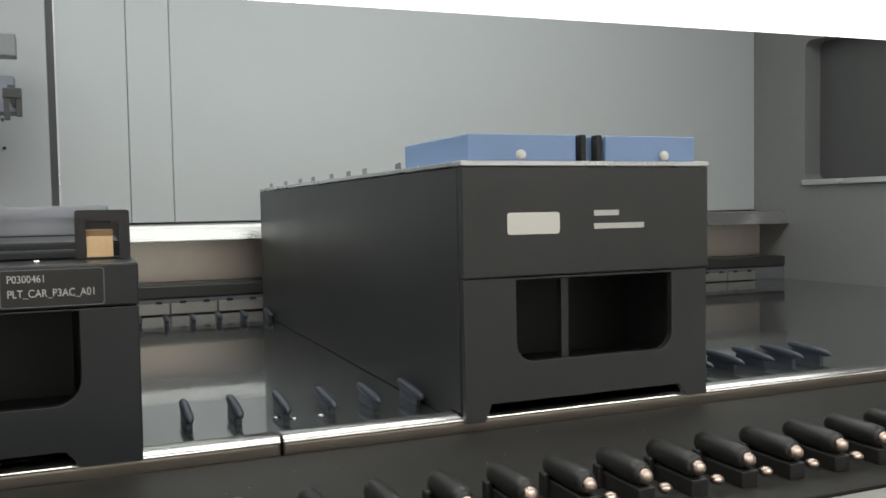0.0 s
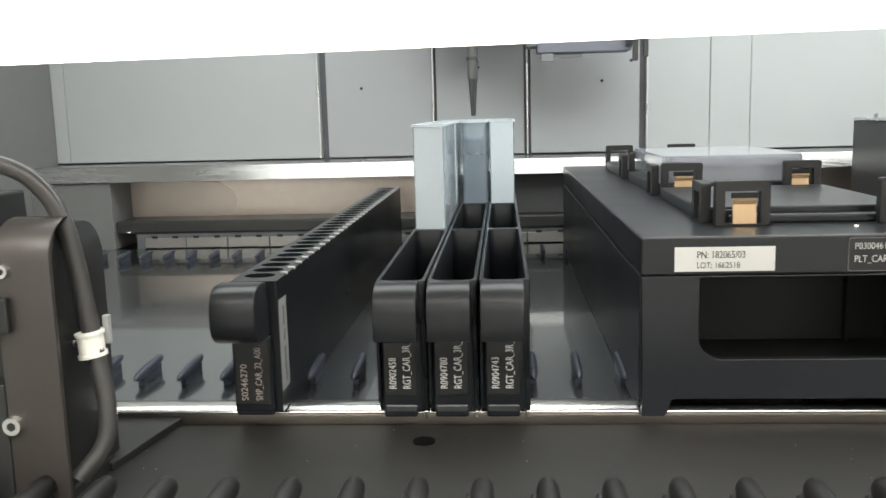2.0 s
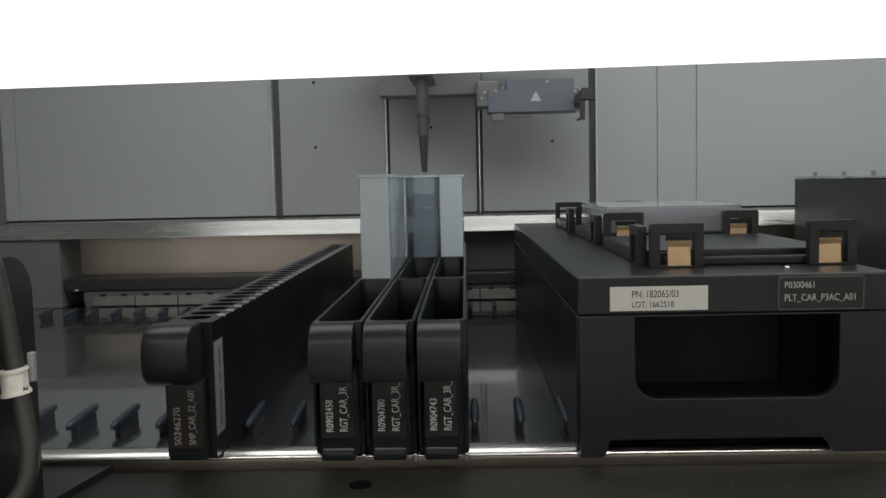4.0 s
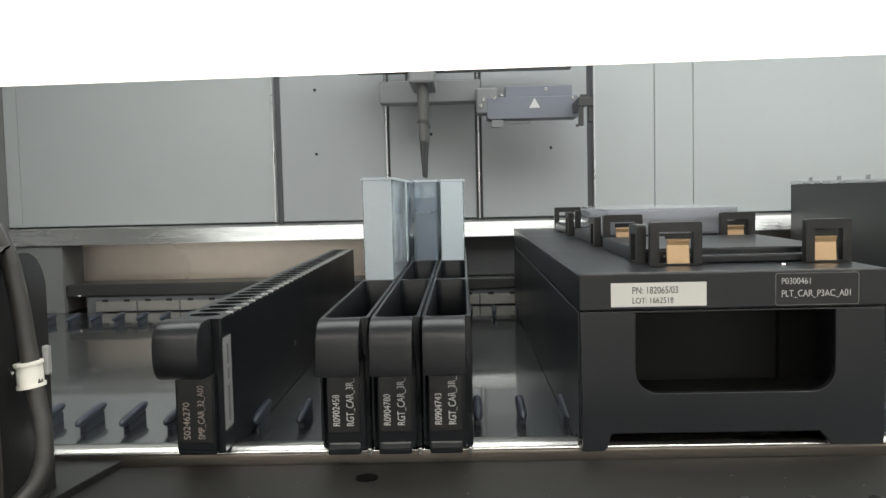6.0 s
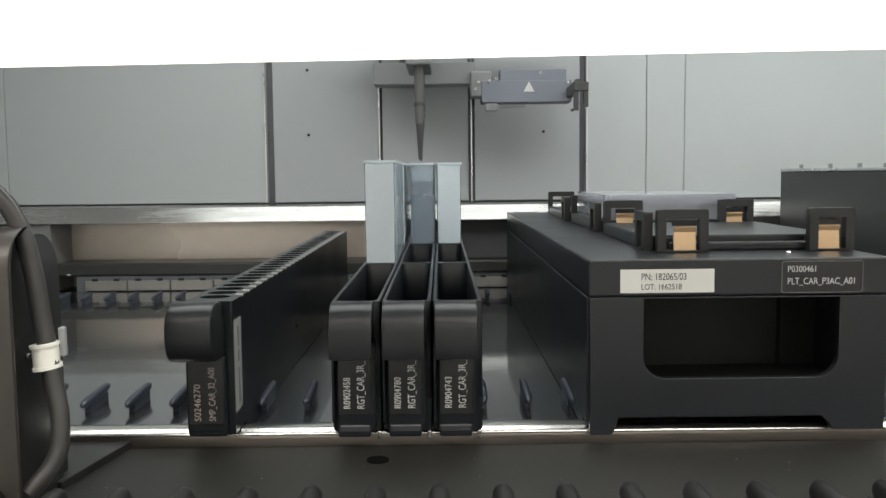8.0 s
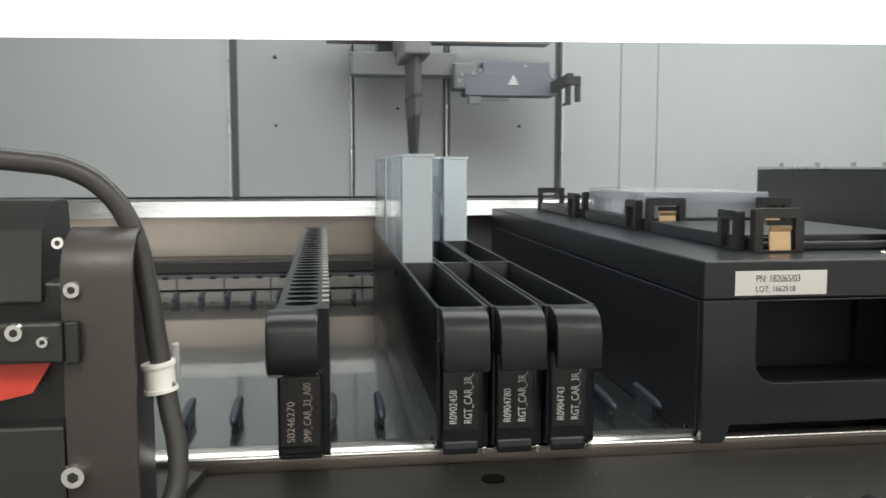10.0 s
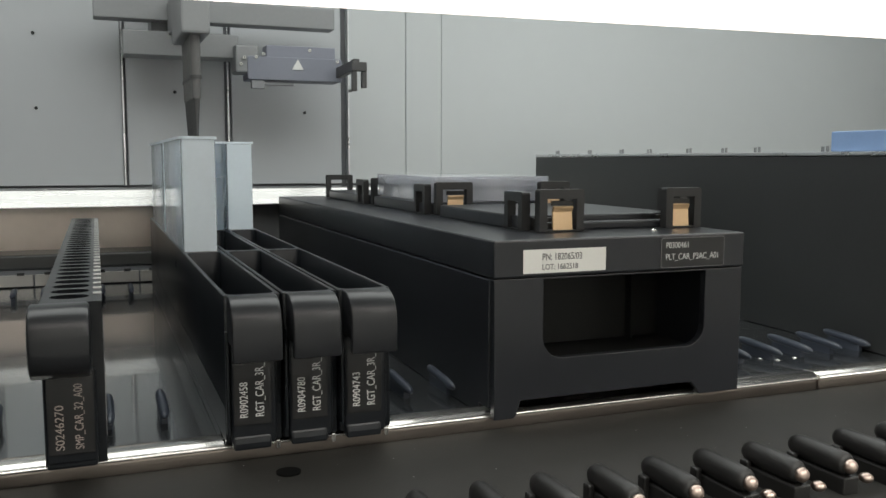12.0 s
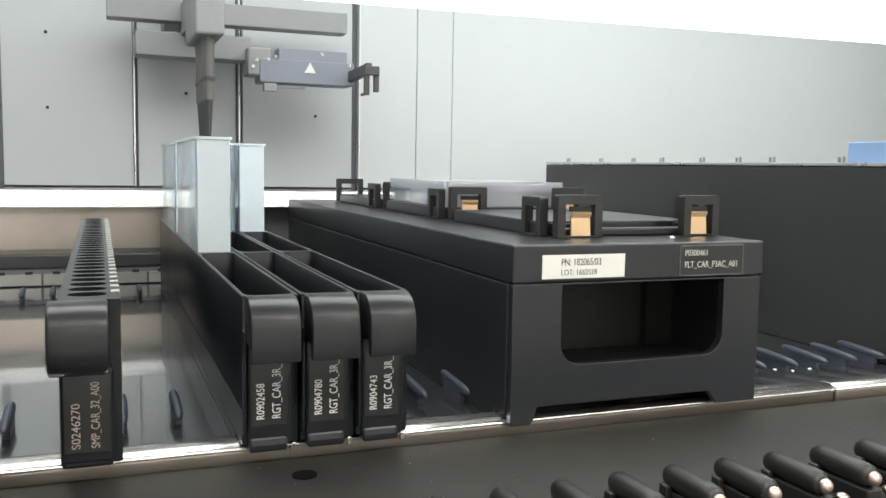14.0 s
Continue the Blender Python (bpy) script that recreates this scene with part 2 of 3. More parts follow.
def writing(name, text, size, m, material, parent, label="", wide=None):
    """Raised lettering in the built-in font; m maps its plane to the place."""
    cu = bpy.data.curves.new(name, "FONT")
    cu.body, cu.size, cu.extrude = text, size, 0.00006
    cu.align_y = "CENTER"
    tmp = new("tmp", cu)
    me = bpy.data.meshes.new_from_object(tmp.evaluated_get(bpy.context.evaluated_depsgraph_get()))
    bpy.data.objects.remove(tmp)
    if wide:
        xs = [v.co.x for v in me.vertices]
        k = wide / (max(xs) - min(xs))
        for v in me.vertices:
            v.co.x *= k
    me.transform(m)
    me.materials.clear()
    me.materials.append(material)
    me.name = name
    ob = new(name, me)
    ob.parent = parent
    if label:
        ob["label"] = label
    return ob


def on_front(x, y, z, turn=0.0):
    """A plane upright on a front face, read from -y."""
    return Matrix.Translation((x, y, z)) @ Matrix.Rotation(radians(90), 4, "X") @ Matrix.Rotation(radians(turn), 4, "Z")


# ---- the laboratory round the instrument, closed on all sides ----
RX0, RX1, RY0, RY1, RZ0, RZ1 = -1.5, 2.0, -1.8, 0.8, -0.9, 1.3
structure("room_floor", box(RX0, RX1, RY0, RY1, RZ0 - 0.1, RZ0), M_FLOOR, "grey vinyl laboratory floor")
structure("room_ceiling", box(RX0, RX1, RY0, RY1, RZ1, RZ1 + 0.1), M_ROOM, "white laboratory ceiling", "ceiling")
structure("room_wall_south", box(RX0, RX1, RY0 - 0.1, RY0, RZ0, RZ1), M_ROOM, "off-white painted laboratory wall", "wall")
structure("room_wall_north", box(RX0, RX1, RY1, RY1 + 0.1, RZ0, RZ1), M_ROOM, "off-white painted laboratory wall", "wall")
structure("room_wall_west", box(RX0 - 0.1, RX0, RY0, RY1, RZ0, RZ1), M_ROOM, "off-white painted laboratory wall", "wall")
structure("room_wall_east", box(RX1, RX1 + 0.1, RY0, RY1, RZ0, RZ1), M_ROOM, "off-white painted laboratory wall", "wall")
structure("bench", box(-0.68, 1.26, -0.13, 0.65, -0.9, -0.055), M_FRAME, "grey cabinet base under the instrument", "base")

# ---- the instrument's housing ----
WX0, WX1, WY = -0.556, 0.960, 0.577
deck = structure("deck", box(-0.62, 1.2, 0.0155, 0.519, -0.05, 0.0), M_DECK, "dark reflecting steel deck plate", "deck")
for x, y in ((0.199, 0.056), (0.206, 0.050), (0.220, 0.051)):
    part("deck_screw", ball((x, y, 0.0002), 0.0018, 0.3), M_SCREW, deck, "small bright screw head", 60)
structure("side_wall_west", box(-0.60, WX0, 0.03, 0.588, 0.0, 0.5), M_FRAME, "grey side wall of the housing", "wall")
east = structure("side_wall_east", prism([(0.0, 0.0), (0.588, 0.0), (0.588, 0.5), (0.0, 0.5)], 0.04, YZ, [rounded(0.20, 0.487, 0.127, 0.30, 0.01)], WX1), M_FRAME,
                 "grey side wall of the housing with a window", "wall")
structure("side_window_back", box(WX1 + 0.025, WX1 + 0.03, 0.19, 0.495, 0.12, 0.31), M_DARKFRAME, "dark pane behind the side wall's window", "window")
part("sill", box(WX1 - 0.006, WX1 + 0.02, 0.20, 0.487, 0.120, 0.1268, 0.001), M_SEAM_LIGHT, east, "bright aluminium sill")
# roof out of view, added so the ceiling lamps leave the deck dark
structure("housing_roof", box(-0.62, 1.2, -0.1245, 0.63, 0.5, 0.52), M_HOOD, "unseen white roof added to keep room light off the deck", "roof")
structure("back_shell", box(-0.62, 1.2, 0.592, 0.63, -0.05, 0.5), M_DARKFRAME, "dark sheet behind the rear panels", "wall")

# rear wall: separate upright panels with dark seams between them
wall = structure("wall_north", box(WX0, WX1, 0.585, 0.5915, 0.07, 0.5), M_SEAM, "dark rear frame behind grey panels", "wall")
SEAMS = [(-0.556, -0.541), (-0.5405, -0.2555), (-0.2480, -0.1330), (-0.1285, -0.0345), (-0.0275, 0.0875), (0.0945, 0.1605), (0.1611, 0.2025), (0.2030, 0.960)]
for i, (a, b) in enumerate(SEAMS):
    part("panel", box(a, b, WY, 0.5845, 0.0895, 0.5, 0.0006, 1), M_WALL_BLUE if i in (2, 3, 4) else M_WALL, wall, "satin grey upright panel")
for x in (-0.2565, -0.1318, -0.0312, 0.0952):
    part("edge_strip", box(x - 0.0007, x + 0.0007, WY - 0.003, WY - 0.0003, 0.0895, 0.5), M_SEAM_LIGHT, wall, "thin bright aluminium edge")
for x, z in ((-0.2094, 0.1633), (-0.2094, 0.2332), (-0.083, 0.182), (-0.083, 0.124), (0.0478, 0.1643)):
    part("rivet", rod((x, WY - 0.0002, z), (x, WY - 0.0015, z), 0.0016, None, 10), M_INNER, wall, "small dark rivet")

# ledge under the panels and the long recess below it
structure("ledge", prism([(0.5130, 0.0715), (0.5768, 0.0715), (0.5768, 0.0880), (0.5215, 0.0880)], WX1 + 0.56, YZ, (), -0.56, 0.0012), M_LEDGE, "bright brushed steel ledge", "ledge")
structure("recess_back", box(-0.476, WX1, 0.567, 0.572, 0.0, 0.071), M_RECESS, "steel sheet in the recess, tinted with a warm reflection", "panel")
structure("recess_end", box(-0.60, -0.470, 0.516, 0.572, 0.0, 0.071, 0.001), M_FRAME, "grey frame beside the recess", "frame")
structure("recess_lip", box(-0.4695, WX1, 0.520, 0.5668, 0.0165, 0.0295, 0.002), M_LIP, "dark lip along the recess", "trim")
rear = structure("rear_strip", box(-0.448, WX1, 0.522, 0.530, 0.0, 0.0160), M_SEAM, "dark strip at the rear of the deck", "trim")
part("nub", ball((-0.455, 0.519, 0.0185), 0.004, 0.35), M_SCREW, rear, "small bright nub", 60)
x = -0.4385
while x < 0.9:
    for k in (0.008, 0.0305):
        part("tooth", box(x + k, x + k + 0.006, 0.5186, 0.5193, 0.0112, 0.0138), M_INNER, rear)
    part("strip_plate", box(x, x + 0.0435, 0.5195, 0.5218, 0.001, 0.0115, 0.0004, 1), M_PLATESTRIP, rear, "pale metal strip plate")
    x += 0.045

structure("recess_cover", box(-0.090, 0.022, 0.530, 0.5665, 0.0300, 0.0710, 0.001), M_DARKFRAME, "dark cover plate in the recess", "panel")

# front rail and the loading tray before it
rail = structure("front_rail", prism([(0.0035, -0.008), (0.0150, -0.008), (0.0150, 0.0032), (0.0075, 0.0036), (0.0035, 0.0012)], 0.79, YZ, (), -0.60, 0.0012), M_RAIL,
                 "brown-grey steel rail along the deck's front edge", "rail", 50)
rail_east = structure("front_rail_east", prism([(0.0035, -0.008), (0.0150, -0.008), (0.0150, 0.0032), (0.0075, 0.0036), (0.0035, 0.0012)], 0.98, YZ, (), 0.1912, 0.0012), M_RAIL,
          "bright rounded steel rail along the deck's front edge", "rail", 50)
# highlight on the rail's rounded top, built as a lighter strip
for rail_part, x0, x1 in ((rail, -0.60, 0.19), (rail_east, 0.1912, 1.1712)):
    part("edge_highlight", prism([(0.0030, 0.0010), (0.0072, 0.0010), (0.0152, 0.0012), (0.0152, 0.0038), (0.0080, 0.0042), (0.0048, 0.0034), (0.0030, 0.0020)], x1 - x0, YZ, (), x0, 0.0004), M_RAIL_HIGHLIGHT, rail_part, "lighter steel strip painting the rail edge's highlight", 60)
tray = structure("loading_tray", box(-0.62, 1.2, -0.13, 0.0034, -0.014, -0.004, 0.0006), M_TRAY, "dark grey metal loading tray", "tray")
part("dark_hole", rod((-0.0943, -0.0180, -0.0045), (-0.0943, -0.0180, -0.0034), 0.0048, None, 20), M_HOLE, tray, "small dark plug")
part("front_edge", prism([(-0.150, -0.03), (-0.131, -0.03), (-0.131, -0.005), (-0.140, -0.0055), (-0.148, -0.012)], 1.8, YZ, (), -0.61, 0.001), M_FRAME, tray, "grey front edge of the tray", 50)


# ---- light strip of the raised hood ----
hood = structure("hood", box(-0.62, 1.2, -0.1205, -0.1045, 0.182, 0.499, 0.002), M_HOOD, "white painted front hood above the deck", "hood")
strip = thing("light_strip", "white glowing light strip along the hood's lower edge", "lamp", 0, -0.1245, 0.162)
strip.matrix_world = pose(0, -0.1245, 0.1624, 0, -0.6, 0)
part("diffuser", prism([(-0.012, 0.34), (0.0035, 0.34), (0.0035, 0.0092), (-0.0135, 0.0092), (-0.0135, 0.012), (-0.012, 0.014)], 1.8, YZ, (), -0.61), M_STRIP, strip, "milky lit diffuser", 60)
part("lower_lip", prism([(0.0035, 0.009), (0.0035, -0.006), (0.0015, -0.0075), (-0.003, -0.0078), (-0.0065, -0.006), (-0.008, -0.003), (-0.0078, 0.001), (-0.010, 0.004), (-0.0125, 0.006), (-0.0135, 0.009)],
                        1.8, YZ, (), -0.61), M_LIPGLOW, strip, "warm white rounded lip", 60)
for i in range(12):
    part("round_cap", ball((-0.1715 + 0.0225 * i, -0.0135, 0.0150), 0.0036, 1.0), M_CAP, strip, "small white round cap", 60)


# ---- sockets in the deck and pegs on the tray ----
def fin(material, length, name, group, label):
    ob = thing(name, label, "fin", 0, 0, 0, group)
    n, r = 12, 0.0024
    bm = bmesh.new()
    rings = []
    for k in range(13):
        u = math.sin(math.pi * (k - 6) / 12)
        ry = max(0.08, (1 - abs(u) ** 5) ** 0.5)
        rings.append([bm.verts.new((r * ry * math.cos(2 * math.pi * j / n), u * length / 2, 0.0062 + 0.0012 * u + 0.0025 * ry * math.sin(2 * math.pi * j / n))) for j in range(n)])
    for p, q in zip(rings, rings[1:]):
        for j in range(n):
            bm.faces.new((p[j], p[(j + 1) % n], q[(j + 1) % n], q[j]))
    bm.faces.new(rings[0])
    bm.faces.new(rings[-1])
    part("blade", bm, material, ob, "", 70)
    part("stem", box(-0.0016, 0.0016, -length * 0.3, length * 0.36, -0.001, 0.005, 0.0004, 1), material, ob)
    return ob


BUSY = [(-0.181, -0.157), (-0.1155, -0.047), (-0.001, 0.136), (0.2735, 0.413)]


def free(x):
    return all(not (a + 0.0016 < x < b - 0.0016) for a, b in BUSY)


first = fin(M_FIN, 0.037, "deck_fin", "front row of fins on the deck", "dark blue plastic guide fin standing on the deck")
first.matrix_world = pose(-0.2475, 0.0615, 0)
small = fin(M_FIN, 0.030, "deck_fin", "rear row of fins on the deck", "dark blue plastic guide fin at the deck's rear")
small.matrix_world = pose(-0.4268, 0.440, 0)
for i in range(-13, 36):
    x = -0.2475 + 0.0225 * i
    if i and free(x):
        copy_thing(first, pose(x, 0.0615, 0))
    if free(x) and i != -8:
        copy_thing(small, pose(x + 0.0002, 0.440, 0))


def peg():
    ob = thing("tray_peg", "black plastic guide peg with a bright screw on the loading tray", "peg", 0, 0, 0, "row of pegs on the tray")
    n, bm, rings = 14, bmesh.new(), []
    for y, k in ((-0.0026, 0.25), (-0.0034, 0.62), (-0.0056, 0.90), (-0.009, 1.0), (-0.026, 1.0), (-0.0295, 0.93), (-0.0308, 0.7)):
        rings.append([bm.verts.new((0.0040 * k * math.cos(2 * math.pi * j / n), y, 0.0062 + 0.0046 * k * math.sin(2 * math.pi * j / n))) for j in range(n)])
    for p, q in zip(rings, rings[1:]):
        for j in range(n):
            bm.faces.new((p[j], p[(j + 1) % n], q[(j + 1) % n], q[j]))
    bm.faces.new(rings[0])
    bm.faces.new(rings[-1])
    part("bar", bm, M_PEG, ob, "", 60)
    part("tab", box(-0.0058, -0.0032, -0.0105, -0.0060, -0.0042, 0.0046, 0.0008), M_PEG, ob)
    part("base", box(-0.0036, 0.0036, -0.0325, -0.0060, -0.0042, 0.0022, 0.0006), M_PEG, ob)
    part("screw", ball((0.0, -0.0315, 0.006), 0.0027), M_STUD, ob, "bright round screw head", 60)
    part("stud", ball((0.0085, -0.031, 0.0005), 0.0027, 0.7), M_STUD, ob, "bright round stud", 60)
    return ob


specks = bmesh.new()
for i in range(46):
    x, y, r = random.uniform(-0.3, 0.5), random.uniform(-0.06, -0.002), random.uniform(0.00008, 0.00022)
    box(x - r, x + r * random.uniform(0.6, 2.0), y - r, y + r, -0.0041, -0.0039, 0, 2, specks)
tagged(part("dust_specks", specks, M_LABEL_GREY), "tiny pale dust specks on the dark tray", "dust", "", "stuff")

p0 = peg()
p0.matrix_world = pose(-0.6075, -0.081, 0)
for i in range(1, 60):
    x = -0.6075 + 0.0225 * i
    copy_thing(p0, pose(x, -0.081, 0))


# ---- sample carrier: a narrow bar with thirty-two tube holes ----
def sample_carrier():
    c = thing("sample_carrier", "narrow black sample carrier with tube holes and a rounded handle", "carrier", -0.1692, 0, 0)
    w, y1, top = 0.0105, 0.473, 0.0645
    body = box(-w, w, -0.004, y1, 0.0045, 0.0510)
    box(-w, w, 0.0156, y1, 0.0002, 0.0046, 0, 2, body)
    n = 32
    pitch = (y1 - 0.004) / n
    holes = []
    for i in range(n):
        cy = 0.003 + pitch * (i + 0.5) * 0.985
        holes.append([(0.0071 * math.cos(2 * math.pi * k / 14) - 0.0008, cy + 0.0056 * math.sin(2 * math.pi * k / 14)) for k in range(14)])
    prism(rounded(-w, w, -0.004, y1, 0.001, 2), 0.0135, XY, holes, 0.0510, 0, body)
    part("body", body, M_BAR, c)
    part("hole_floor", box(-0.009, 0.007, 0.001, y1 - 0.004, 0.0505, 0.0522), M_INNER, c)
    # light passing the tube slits, painted as small white bars
    for i in range(n):
        cy = 0.003 + pitch * (i + 0.5) * 0.985
        part("slit_light", box(w - 0.0030, w + 0.0001, cy + 0.0048, cy + 0.0068, top - 0.0008, top + 0.0005), M_PRINT_SLIT, c, "white bar for light through a tube slit")
    prof = rounded(-0.0265, -0.0016, 0.0400, 0.0655, 0.0105, 6, (1, 0, 0, 1))
    prof = [p for p in prof if p != (-0.0016, 0.0655)]
    k = prof.index((-0.0016, 0.0400))
    prof = prof[:k + 1] + [(-0.0016, 0.0560), (-0.0045, 0.0585), (-0.0045, 0.0643), (-0.0100, 0.0655)] + prof[k + 1:]
    nose = prism(prof, 0.0198, YZ, (), -0.0135, 0.0013)
    part("handle", nose, M_NOSE, c, "satin black rounded handle", 40)
    part("front_block", box(-0.0102, 0.0075, -0.0080, -0.0042, 0.0060, 0.0405, 0.001), M_BAR, c)
    part("foot", box(-0.0100, 0.0073, -0.0076, 0.0028, 0.0040, 0.0085, 0.0012), M_BAR, c)
    part("front_label", box(-0.0090, 0.0064, -0.0087, -0.0081, 0.010, 0.0398), M_LABEL_DARK, c, "glossy black label")
    writing("lettering", "S0246270", 0.0042, on_front(-0.0050, -0.0088, 0.0115, 90), M_PRINT_WORN, c, "worn pale lettering", 0.0165)
    writing("lettering", "SMP_CAR_32_A00", 0.0042, on_front(0.0015, -0.0088, 0.0115, 90), M_PRINT_WORN, c, "worn pale lettering", 0.0240)
    lab = part("side_label", box(w, w + 0.0002, -0.0032, 0.0100, 0.014, 0.0555), M_LABEL_GREY, c, "worn grey paper label")
    for k, (z0, z1) in enumerate(((0.017, 0.033), (0.036, 0.041), (0.043, 0.052))):
        part("print_bar", box(w + 0.0002, w + 0.00035, 0.003, 0.0055, z0, z1), M_LABEL_EDGE, lab)
    return c


sample_carrier()


# ---- reagent carriers: three narrow bars with long pockets ----
def reagent_carrier(x, code):
    c = thing("reagent_carrier", "narrow black reagent carrier with long open pockets and a rounded handle", "carrier", x, 0, 0, "reagent carriers side by side")
    w, y1 = 0.0110, 0.478
    body = box(-w, w, -0.0020, y1, 0.0046, 0.0195, 0.0005, 1)
    box(-w, w, 0.0156, y1, 0.0002, 0.0047, 0, 2, body)
    pockets = [rounded(-w + 0.0018, w - 0.0018, a, b, 0.0045, 5) for a, b in ((0.000, 0.1635), (0.1690, 0.314), (0.3200, 0.466))]
    prism(rounded(-w, w, -0.0020, y1, 0.001, 2), 0.0442, XY, pockets, 0.0192, 0.0004, body)
    part("body", body, M_BAR, c, "", 40)
    # a hooked handle: flat face, rounded over at the top
    hook = [(-0.0205, 0.0405), (-0.0165, 0.0405), (-0.0165, 0.046), (-0.0045, 0.046), (-0.0045, 0.0640), (-0.0075, 0.0642)]
    hook += [(-0.0085 + 0.012 * math.cos(radians(a)), 0.0520 + 0.0122 * math.sin(radians(a))) for a in range(90, 181, 12)]
    part("handle", prism(hook, 0.0185, YZ, (), -0.0102, 0.0008), M_NOSE, c, "satin black hooked handle", 40)
    part("front_block", prism([(-0.0088, 0.0042), (0.0080, 0.0042), (0.0088, 0.009), (0.0088, 0.0475), (-0.0092, 0.0475), (-0.0092, 0.009)], 0.0055, XZ, (), -0.0015, 0.0010), M_BAR, c)
    part("guard", box(-w, -w + 0.0012, -0.0060, -0.0021, 0.009, 0.050, 0.0005), M_BAR, c)
    part("foot", prism([(-0.0050, 0.0022), (0.0020, 0.0022), (0.0020, 0.008), (-0.0042, 0.0080), (-0.0050, 0.0050)], 0.0148, YZ, (), -0.0085, 0.0010), M_BAR, c)
    part("latch", box(0.0086, 0.0106, -0.0010, 0.003, 0.0002, 0.0040, 0.0006), M_SCREW, c, "small bright latch")
    part("front_label", box(-0.0080, 0.0062, -0.0046, -0.0041, 0.0125, 0.0400), M_LABEL_DARK, c, "glossy black label")
    writing("lettering", code, 0.0044, on_front(-0.0042, -0.0047, 0.0152, 90), M_PRINT_SLIT, c, "white lettering", 0.0140)
    writing("lettering", "RGT_CAR_3R_", 0.0048, on_front(0.0020, -0.0047, 0.0152, 90), M_PRINT_SLIT, c, "white lettering", 0.0215)
    return c


for i, code in enumerate(("R0902458", "R0904780", "R0904743")):
    reagent_carrier(-0.1043 + 0.0227 * i, code)


def trough(x, y, label, liquid=0.0):
    """An open frosted trough with a rim and a tapered foot."""
    t = thing("reagent_trough", label, "trough", x, y, 0.0195, "frosted troughs in the carriers")
    wx, ly, h = 0.0098, 0.130, 0.1075
    bm = prism(rounded(-wx, wx, 0, ly, 0.003, 4), h, XY, (), 0.0)
    top = [f for f in bm.faces if f.normal.z > 0.9]
    bmesh.ops.inset_region(bm, faces=top, thickness=0.0011)
    low = bmesh.ops.extrude_face_region(bm, geom=top)
    bmesh.ops.delete(bm, geom=top, context="FACES_ONLY")
    for g in low["geom"]:
        if isinstance(g, bmesh.types.BMVert):
            g.co.z = 0.004
    part("wall", bm, M_TROUGH_CLEAR if liquid else M_TROUGH_SIDE, t, "", 40)
    # added sheet: puts the front's brightness against the shaded side walls
    if not liquid:
        part("bright_front_sheet", box(-wx + 0.0008, wx - 0.0008, -0.0008, 0.0001, 0.0, h - 0.0002, 0.0004), M_TROUGH, t, "added frosted sheet that brightens the trough's front")
    rim = prism(rounded(-wx - 0.0009, wx + 0.0009, -0.0012, ly + 0.0012, 0.0036, 4), 0.0016, XY, [rounded(-wx + 0.0012, wx - 0.0012, 0.0012, ly - 0.0012, 0.002, 4)], h)
    part("rim", rim, M_TROUGH, t, "", 40)
    if liquid:
        part("liquid", prism(rounded(-wx + 0.0013, wx - 0.0013, 0.0013, ly - 0.0013, 0.002, 4), liquid, XY, (), 0.0042), M_LIQUID, t, "blue-grey liquid")
    return t


trough(-0.1048, 0.1715, "frosted white plastic reagent trough, empty, in a black carrier")
trough(-0.1045, 0.3240, "frosted white plastic reagent trough standing behind another")
trough(-0.0805, 0.3240, "frosted plastic trough with dark blue-grey liquid", 0.090)
trough(-0.0590, 0.3240, "frosted white plastic reagent trough with a notched rim")


# ---- plate carrier with three plate sites ----
def clip(parent, x, y, turn, gold, h=0.0205, w=0.0245, dx=0.0, dy=0.0, deep=0.0045):
    """A black arch with a brass spring tongue behind its opening."""
    m = Matrix.Translation((x, y, 0.0810)) @ Matrix.Rotation(radians(turn), 4, "Z")
    bm = prism(rounded(-w / 2, w / 2, 0, h, 0.0012, 2, (0, 0, 1, 1)), deep, XZ, [[(-w / 2 + 0.0042, 0.0008), (w / 2 - 0.0042, 0.0008), (w / 2 - 0.0042, h - 0.0046), (-w / 2 + 0.0042, h - 0.0046)]], -deep + 0.00225)
    if gold:
        box(-w / 2 + 0.003, w / 2 - 0.003, 0.0085, 0.0125, 0.0, 0.006, 0, 2, bm)
    bmesh.ops.transform(bm, matrix=m, verts=bm.verts)
    arch = part("clip_arch", bm, M_BLACK, parent)
    if gold:
        bm = prism([(-0.0005, 0.0004), (0.0010, 0.0004), (0.0016, 0.010), (0.0002, 0.0125), (-0.0012, 0.0118), (0.0004, 0.0095)], 0.0106, YZ, (), -0.0053, 0.0002)
        m = m @ Matrix.Translation((dx, dy, 0))
        bmesh.ops.transform(bm, matrix=m, verts=bm.verts)
        part("spring", bm, M_GOLD, arch, "brass-coloured spring tongue")
        bm = box(-0.006, 0.006, 0.0005, 0.0015, 0.0125, 0.0150)
        bmesh.ops.transform(bm, matrix=m, verts=bm.verts)
        part("crossbar", bm, M_INNER, arch)
    return arch


